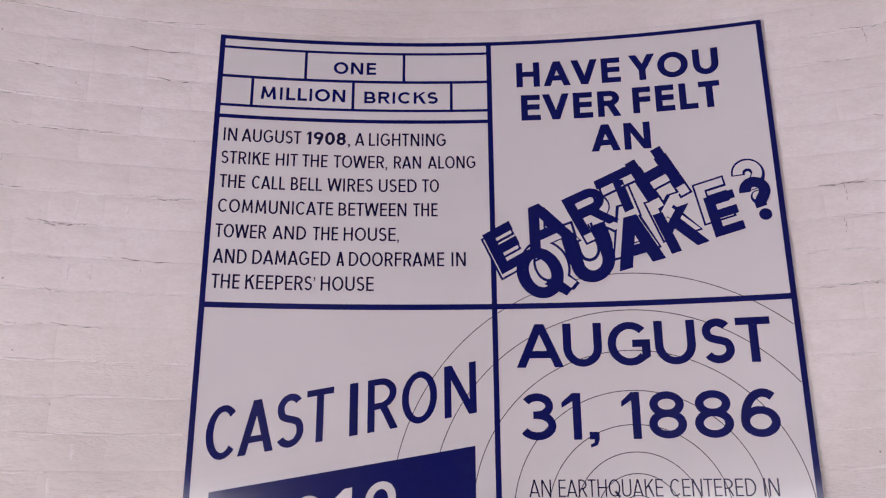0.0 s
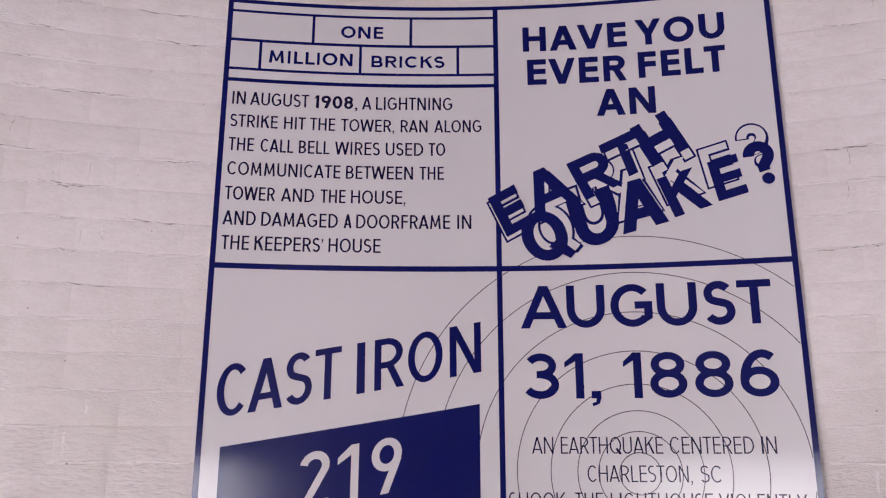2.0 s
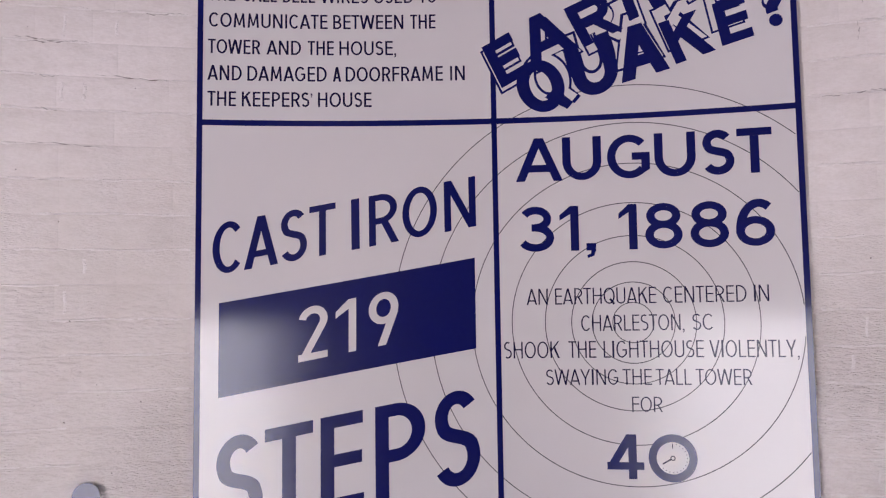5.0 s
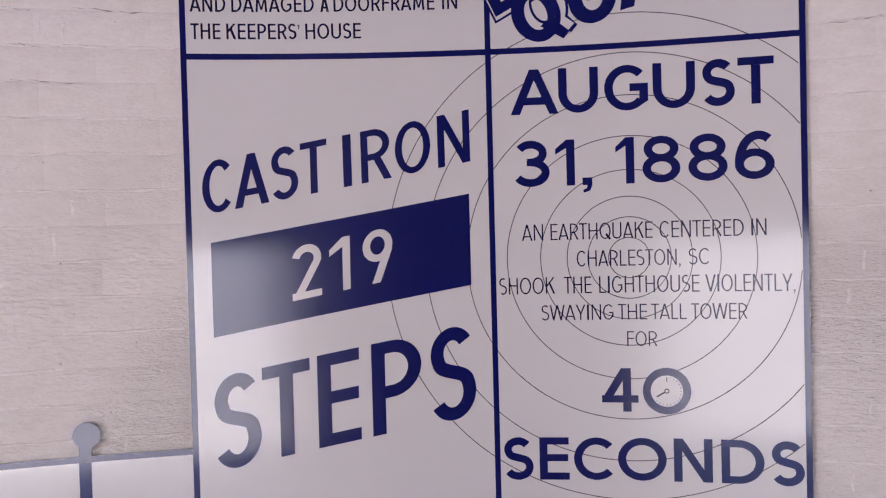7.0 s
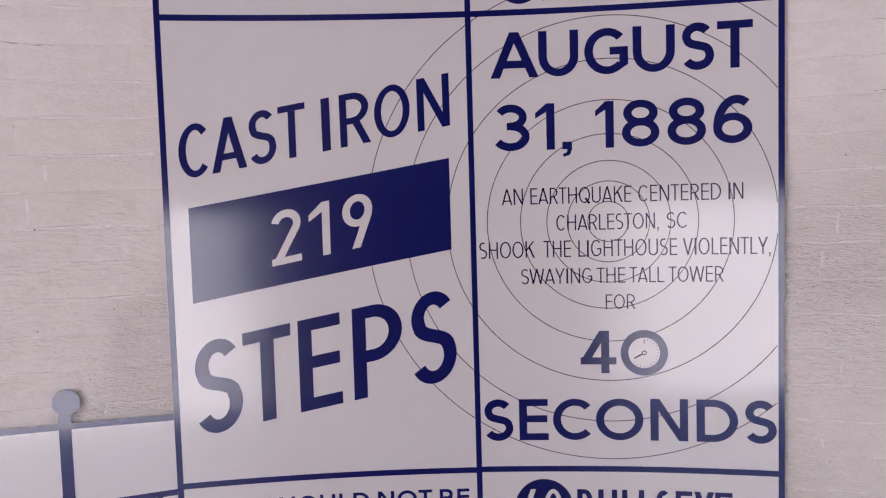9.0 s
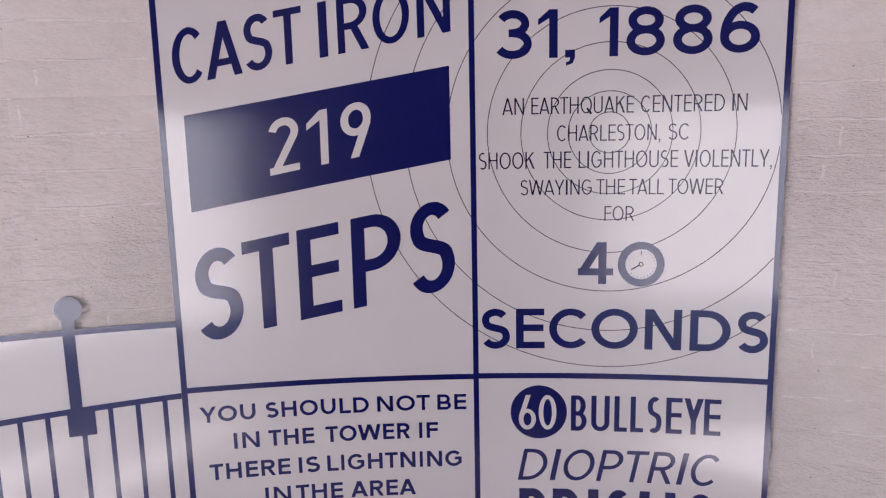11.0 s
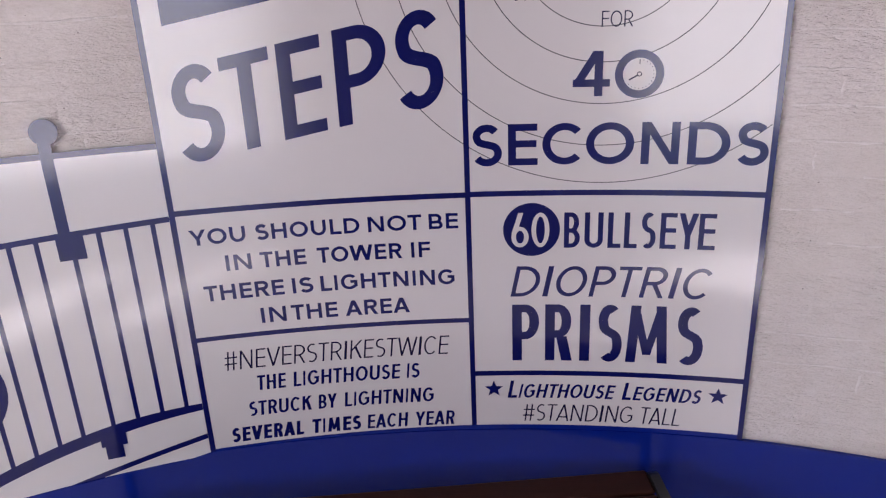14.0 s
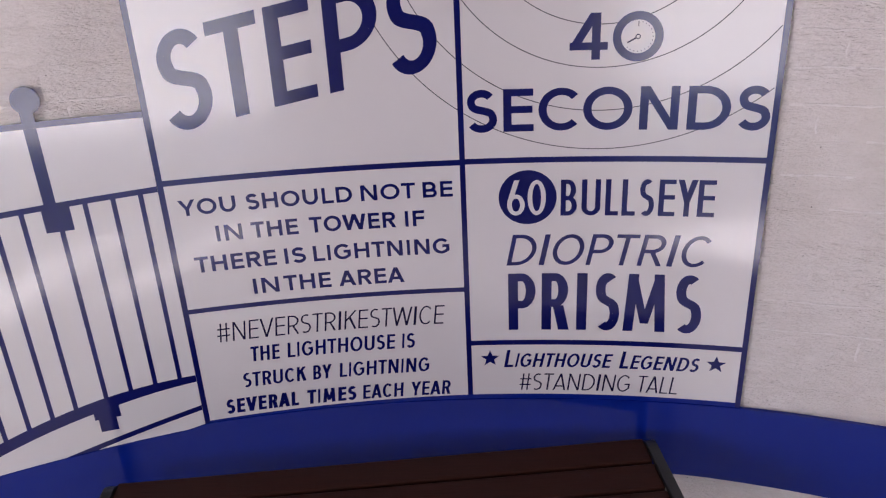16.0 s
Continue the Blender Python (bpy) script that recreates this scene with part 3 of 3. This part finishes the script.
# tilted words
for body, corner, right, up, weight, cuts in (
        ("CAST", (-0.5760, 1.6870), (-0.3295, 1.7315), (-0.5760, 1.7916), 0.138, ((0.000, 0.244), (0.252, 0.528), (0.542, 0.765), (0.783, 1.000))),
        ("IRON", (-0.2972, 1.7370), (-0.0410, 1.7830), (-0.2980, 1.8412), 0.138, ((0.000, 0.066), (0.141, 0.380), (0.410, 0.689), (0.746, 1.000))),
        ("STEPS", (-0.5690, 1.1735), (-0.0400, 1.2690), (-0.5690, 1.3610), 0.148, ((0.000, 0.179), (0.185, 0.365), (0.393, 0.556), (0.600, 0.791), (0.820, 1.000)))):
    bm = bmesh.new()
    letters(bm, body, corner, right, up, weight, cuts=cuts)
    part("lettering", bm, navy_ink, sign)
rule(-0.5625, -0.0452, lambda s: 1.4435 + 0.1745 * (s + 0.5625), lambda s: 1.6320 + 0.1665 * (s + 0.5625), "banner")
bm = bmesh.new()
letters(bm, "219", (-0.4055, 1.5105), (-0.2030, 1.5485), (-0.4050, 1.6180), 0.145, 0.0008, cuts=((0.000, 0.291), (0.370, 0.576), (0.702, 1.000)))
part("lettering", bm, white_film, sign, "white numerals")

# shaken words: an outline behind each solid letter
QUAKE = (("E", 0.0174, 2.0695, 0.0760, 2.1016, -0.0237, 2.1571, 0.000, -0.010), ("A", 0.0779, 2.1104, 0.1747, 2.1525, 0.0395, 2.2005, 0.010, -0.012),
         ("R", 0.1882, 2.1481, 0.2690, 2.1835, 0.1482, 2.2320, 0.010, -0.016), ("T", 0.2475, 2.1821, 0.3357, 2.2217, 0.2196, 2.2717, 0.012, -0.016),
         ("H", 0.3345, 2.2180, 0.4110, 2.2560, 0.2880, 2.3075, 0.010, -0.020), ("Q", 0.0690, 2.0040, 0.1610, 2.0320, 0.0330, 2.1110, 0.012, 0.014),
         ("U", 0.1745, 2.0345, 0.2650, 2.0655, 0.1470, 2.1500, -0.006, 0.022), ("A", 0.2620, 2.0689, 0.3586, 2.0934, 0.2424, 2.1773, -0.010, 0.026),
         ("K", 0.3708, 2.1013, 0.4491, 2.1246, 0.3377, 2.1884, -0.014, 0.028), ("E", 0.4611, 2.1311, 0.5221, 2.1473, 0.4437, 2.2188, -0.018, 0.030),
         ("?", 0.5375, 2.1560, 0.5965, 2.1733, 0.5090, 2.2480, -0.010, 0.040))
for body, a, b, c, d, e, f, ds, dz in QUAKE:
    for name, ink, grow, proud, us, uz in (("letter_outline", navy_ink, 0.026, 0.0005, ds, dz), ("letter_inner", white_film, -0.020, 0.0008, ds, dz), ("letter", navy_ink, 0.0, 0.0011, 0, 0)):
        bm = bmesh.new()
        letters(bm, body, (a + us, b + uz), (c + us, d + uz), (e + us, f + uz), 0.235, proud, grow)
        part(name, bm, ink, sign, "white inside of an outlined letter" if ink is white_film else "")

# the clock that stands for a nought
CS, CZ = 0.3366, 1.3165
bm = bmesh.new()
ring(bm, CS, CZ, 0.0310, 0.0462, 0.0005, n=64)
part("clock_ring", bm, navy_ink, sign)
bm = bmesh.new()
ring(bm, CS, CZ, 0.0030, 0.0050, 0.0005, n=20)
part("clock_hub", bm, black_ink, sign)
for a, r0, r1, w in ((90, 0.0185, 0.0265, 0.0008), (210, 0.005, 0.0225, 0.0014)):
    bm = bmesh.new()
    c, s = math.cos(radians(a)), math.sin(radians(a))
    bm.faces.new([bm.verts.new(on_wall(CS + r * c - w * k * s, CZ + r * s + w * k * c, 0.0005)) for r, k in ((r0, -1), (r1, -1), (r1, 1), (r0, 1))])
    part("clock_hand", bm, black_ink, sign)
for i in range(-5, 11):
    a = radians(90 - 15 * (i + 5) if i < 0 else 15 - 15 * i)
    bm = bmesh.new()
    disc(bm, CS + 0.0272 * math.cos(a), CZ + 0.0272 * math.sin(a), 0.0010, 0.0005, 8)
    part("clock_tick", bm, black_ink, sign)

# the lens count in its disc, and two stars
bm = bmesh.new()
disc(bm, 0.1312, 0.9965, 0.0595, 0.0004)
part("count_disc", bm, navy_ink, sign)
for s, z in ((0.0466, 0.6088), (0.5417, 0.6075)):
    bm = bmesh.new()
    tips = []
    for i in range(10):
        a, r = radians(90 + 36 * i), (0.0218, 0.0092)[i % 2]
        tips.append(bm.verts.new(on_wall(s + r * math.cos(a), z + r * math.sin(a), 0.0005)))
    hub = bm.verts.new(on_wall(s, z, 0.0005))
    for i in range(10):
        bm.faces.new((hub, tips[i], tips[(i + 1) % 10]))
    part("star", bm, navy_ink, sign)

# ---- the cut-out sign of the lantern gallery ----
gallery = new("gallery_sign")
tagged(gallery, "white cut-out sign with a navy drawing of a lighthouse railing", "sign")
GL, GR = -1.32, LEFT - 0.0005
bm = bmesh.new()
slab(bm, GL, GR, 0.44, 1.2245, 0.0, -0.006)
part("board", bm, white_film, gallery)


def drawn(s0, s1, z0, z1, name, proud=RULE):
    b = bmesh.new()
    sheet(b, s0, s1, z0, z1, proud)
    part(name, b, navy_ink, gallery)


low_arc = lambda s: 0.622 - 0.07 * (-0.605 - s) - 0.33 * (-0.605 - s) ** 2
sill = lambda s: 0.5445 - 0.245 * (-0.607 - s)
mid_rail = lambda s: 1.0665 + 0.05 * (s + 0.62)
drawn(GL, GR, 1.2125, 1.2245, "top_rail")
drawn(GL, GR, lambda s: mid_rail(s) - 0.006, lambda s: mid_rail(s) + 0.006, "middle_rail", 0.0006)
drawn(GL, GR, lambda s: low_arc(s) - 0.0085 - 0.03 * min(0.2, GR - s), lambda s: low_arc(s) + 0.0085 + 0.03 * min(0.2, GR - s), "bottom_rail", 0.0006)
drawn(-0.95, GR, lambda s: sill(s) - 0.0065, lambda s: sill(s) + 0.0065, "sill_line")
for s in [-0.6435 - 0.0525 * k for k in range(4)] + [-0.8655 - 0.0497 * k for k in range(9)]:
    drawn(s - 0.0048, s + 0.0048, low_arc(s), mid_rail(s), "baluster")
drawn(-0.822, -0.7995, 1.06, 1.2125, "post", 0.0006)
drawn(-0.8295, -0.7775, 1.0035, 1.0625, "post_foot", 0.0008)
drawn(-0.8345, -0.780, 0.557, 0.603, "clamp", 0.0008)
drawn(-0.8275, -0.7905, 0.5245, 0.557, "clamp", 0.0008)
bm = bmesh.new()
disc(bm, -0.8065, 1.2648, 0.0255, RULE, back=-0.006)
part("finial_ball", bm, navy_ink, gallery)
bm = bmesh.new()
slab(bm, -0.8215, -0.7985, 1.2235, 1.246, RULE - 0.0002, -0.006)
part("finial_neck", bm, navy_ink, gallery)
bm = bmesh.new()
disc(bm, -1.116, 0.745, 0.131, 0.0009)
part("lamp_disc", bm, navy_ink, gallery)

# ---- blue band round the foot of the wall ----
bm = bmesh.new()
band_top = lambda s: 0.4918 - 0.052 * (-0.606 - s) if s < -0.606 else 0.5005 - 0.020 * max(0.0, s - 0.56)
band_foot = lambda s: 0.300 - 0.05 * max(0.0, s - 0.52)
slab(bm, -2.6, 2.6, band_foot, band_top, 0.0035, -0.006, step=0.05)
band = part("wall_band", bm, royal_film)
tagged(band, "glossy royal blue band along the wall above the floor", "band", kind="structure")

# ---- bench ----
bench = new("bench")
tagged(bench, "dark brown slatted bench with black steel ends against the wall", "bench")
bench.matrix_world = pose(-0.1935, 2.689, 0, 0, 0, 5.25)
LONG, SLAT, GAP = 1.15, 0.077, 0.007
for i in range(5):
    bm = bmesh.new()
    y1 = -i * (SLAT + GAP)
    box(bm, (-LONG / 2, y1 - SLAT, 0.418), (LONG / 2, y1, 0.45), 0.006)
    ob = part("slat", bm, slat_wood, bench)
for side in (-1, 1):
    bm = bmesh.new()
    x = side * (LONG / 2 + 0.011)
    # a flat bar bent to a hoop: up the back, over the seat's end, down the front
    line, r = [], 0.045
    y0, y1, z1 = 0.012, -5 * (SLAT + GAP) - 0.006, 0.456
    line.append((y0, 0.0))
    for k in range(7):
        a = radians(15 * k)
        line.append((y0 - r + r * math.cos(a), z1 - r + r * math.sin(a)))
    for k in range(7):
        a = radians(90 + 15 * k)
        line.append((y1 + r + r * math.cos(a), z1 - r + r * math.sin(a)))
    line.append((y1, 0.0))
    rows = []
    for k, (y, z) in enumerate(line):
        py, pz = line[max(0, k - 1)]
        qy, qz = line[min(len(line) - 1, k + 1)]
        t = Vector((0, qy - py, qz - pz)).normalized()
        nrm = Vector((0, -t.z, t.y)) * 0.012
        rows.append([bm.verts.new(Vector((x + dx, y, z)) + nrm * dn) for dx, dn in ((-0.011, 0), (0.011, 0), (0.011, 1), (-0.011, 1))])
    for k in range(len(rows) - 1):
        for j in range(4):
            bm.faces.new((rows[k][j], rows[k][(j + 1) % 4], rows[k + 1][(j + 1) % 4], rows[k + 1][j]))
    bm.faces.new(rows[0])
    bm.faces.new(rows[-1][::-1])
    bmesh.ops.recalc_face_normals(bm, faces=bm.faces)
    part("end_frame", bm, black_steel, bench)
bm = bmesh.new()
box(bm, (-LONG / 2, -0.24, 0.385), (LONG / 2, -0.20, 0.4175), 0.004)
part("stretcher", bm, black_steel, bench)

# ---- painted bricks of the wall ----
COURSE, BRICK = 0.0694, 0.213
COURSE_AT = 1.8108  # height of one bed joint
rng = random.Random(4)


def brick_mesh(long, seed):
    """A painted brick face: rounded, uneven arrises round a slightly waved front."""
    r = random.Random(seed)
    bm = bmesh.new()
    h = COURSE - 0.0002
    xs = [-long / 2, -long / 2 + 0.003, -long / 6, long / 6, long / 2 - 0.003, long / 2]
    zs = [-h / 2, -h / 2 + 0.003, 0.0, h / 2 - 0.003, h / 2]
    grid = []
    for j, z in enumerate(zs):
        row = []
        for i, x in enumerate(xs):
            rim = i in (0, 5) or j in (0, 4)
            d = (0.0007 if j in (0, 4) else 0.0003) if rim else -r.uniform(0, 0.0003)
            bend = (x * x) / (2 * R)
            row.append(bm.verts.new((x + r.uniform(-0.0004, 0.0004), d - bend, z + (r.uniform(-0.0006, 0.0006) if 0 < i < 5 or j in (0, 4) else 0))))
        grid.append(row)
    for j in range(4):
        for i in range(5):
            bm.faces.new((grid[j][i], grid[j][i + 1], grid[j + 1][i + 1], grid[j + 1][i]))
    return mesh_of("brick", bm, paint, True)


WHOLE = [brick_mesh(BRICK + 0.0016, k) for k in range(8)]
HALF = [brick_mesh(BRICK / 2 + 0.0016, 20 + k) for k in range(5)]


far_verts, far_faces = [], []


def lay(me, s, z):
    """A brick as a part where the camera passes, else added to the joined courses."""
    m = (Matrix.Translation(on_wall(s, z, rng.uniform(-0.0001, 0.0002), WALL_R)) @ Matrix.Rotation(-s / R, 4, "Z")
         @ Matrix.Rotation(radians(rng.uniform(-0.12, 0.12)), 4, "Y") @ Matrix.Rotation(radians(rng.uniform(-0.09, 0.06)), 4, "X"))
    if -1.2 < s < 1.1 and 0.26 < z < 2.82:
        ob = new("brick", me)
        ob.parent = wall
        ob.matrix_world = m
    else:
        base = len(far_verts)
        far_verts.extend(m @ v.co for v in me.vertices)
        far_faces.extend([base + k for k in f.vertices] for f in me.polygons)


first = -int(COURSE_AT / COURSE)
for k in range(first, 21):
    z = COURSE_AT + (k + 0.5) * COURSE
    if z > 3.4 or z < 0.03:
        continue
    heads = k % 5 == 0
    long = BRICK / 2 if heads else BRICK
    s = -1.62 + (0.0 if k % 2 else long / 2) + rng.uniform(-0.01, 0.01)
    while s < 1.6:
        hidden = -0.5 < s < 0.5 and 0.55 < z < 2.55
        if not hidden:
            lay(rng.choice(HALF if heads else WHOLE), s, z)
        s += long

me = bpy.data.meshes.new("brick_courses")
me.from_pydata(far_verts, [], far_faces)
me.materials.append(paint)
for f in me.polygons:
    f.use_smooth = True
courses = new("brick_courses", me)
courses.parent = wall
tagged(courses, kind="stuff")

# the paint that fills the bed joints stands in low, broken beads
bm = bmesh.new()
for k in range(-22, 14):
    for side in (-1, 1):
        s0 = 0.62
        while s0 < 1.15:
            long = rng.uniform(0.08, 0.30)
            if rng.random() < (0.3 if side > 0 and k < -8 else 0.65 if k < 5 else 0.3):
                n, wob, deep = 12, rng.uniform(0, 9), rng.uniform(0.0018, 0.0040)
                z0 = COURSE_AT + k * COURSE + rng.uniform(-0.001, 0.001)
                rows = []
                for j in range(n + 1):
                    u = j / n
                    fade = math.sin(math.pi * min(1, max(0, u))) ** 0.5
                    c = z0 + 0.0014 * math.sin(6 * u + wob) + 0.0005 * math.sin(29 * u + wob)
                    h = 0.0042 * (0.7 + 0.3 * math.sin(17 * u + wob))
                    rows.append([bm.verts.new(on_wall(side * (s0 + u * long), c + e * h, lift * deep * fade - 0.0001, WALL_R)) for e, lift in ((-1, -0.3), (-0.45, 0.9), (0.45, 0.9), (1, -0.3))])
                for j in range(n):
                    for e in range(3):
                        bm.faces.new((rows[j][e], rows[j + 1][e], rows[j + 1][e + 1], rows[j][e + 1]))
            s0 += long + rng.uniform(0.0, 0.03)
for k in range(-20, 6):
    for i in range(4):
        if rng.random() < 0.35:
            s0, h, wob = rng.choice((-1, 1)) * rng.uniform(0.66, 1.12), rng.uniform(0.003, 0.005), rng.uniform(0, 9)
            z0, z1 = COURSE_AT + k * COURSE + rng.uniform(0.003, 0.02), COURSE_AT + (k + 1) * COURSE - rng.uniform(0.003, 0.02)
            rows = []
            for j in range(9):
                u = j / 8
                c, fade = s0 + 0.0012 * math.sin(7 * u + wob), math.sin(math.pi * u) ** 0.5
                rows.append([bm.verts.new(on_wall(c + e * h, z0 + u * (z1 - z0), lift * 0.0010 * fade - 0.0001, WALL_R)) for e, lift in ((-1, -0.3), (-0.45, 0.9), (0.45, 0.9), (1, -0.3))])
            for j in range(8):
                for e in range(3):
                    bm.faces.new((rows[j][e], rows[j + 1][e], rows[j + 1][e + 1], rows[j][e + 1]))
bmesh.ops.recalc_face_normals(bm, faces=bm.faces)
tagged(part("joint_paint", bm, ridge_paint, wall, smooth=True), kind="stuff")

# dark cracks along the upper bed joints, some turning down a perpend, and specks in the paint
bm = bmesh.new()


def crack(s0, z0, long, thick, down=False):
    n, wob, pts = 26, rng.uniform(0, 9), []
    for j in range(n + 1):
        u = j / n
        h = thick * math.sin(math.pi * u) ** 0.6 * max(0.08, 0.45 + 0.40 * math.sin(17 * u + wob) + 0.35 * math.sin(41 * u + 2 * wob))
        c = 0.0030 * math.sin(4 * u + wob) + 0.0011 * math.sin(23 * u + wob)
        for_side = ((s0 + c + e * h, z0 - u * long) if down else (s0 + (u - 0.5) * long, z0 + c + e * h) for e in (-1, 1))
        pts.append([bm.verts.new(on_wall(p, q, 0.0026, WALL_R)) for p, q in for_side])
    for j in range(n):
        bm.faces.new((pts[j][0], pts[j + 1][0], pts[j + 1][1], pts[j][1]))


for k in range(-14, 15):
    for side in (-1, 1):
        for i in range(5 if k > 2 else 3 if k > -1 else 1):
            if rng.random() < (0.55 if k > 2 else 0.35 if k > -1 else 0.2):
                s0, z0 = side * rng.uniform(0.66, 1.16), COURSE_AT + k * COURSE + rng.uniform(-0.002, 0.002)
                long = rng.uniform(0.03, 0.20)
                if abs(s0) - long / 2 > 0.62:
                    crack(s0, z0, long, rng.uniform(0.0004, 0.0016 if k > 2 else 0.0010))
                if k > 2 and rng.random() < 0.12:
                    crack(s0, z0, rng.uniform(0.02, 0.06), 0.0009, True)
for i in range(90):
    s0, z0, r = rng.choice((-1, 1)) * rng.uniform(0.64, 1.12), rng.uniform(0.55, 2.8), rng.uniform(0.0006, 0.0019)
    ringed = [bm.verts.new(on_wall(s0 + r * rng.uniform(0.6, 1.2) * math.cos(a), z0 + r * rng.uniform(0.6, 1.2) * math.sin(a), 0.0022, WALL_R)) for a in (radians(45 * q) for q in range(8))]
    bm.faces.new(ringed)
tagged(part("paint_cracks", bm, crack_dirt, wall), kind="stuff")
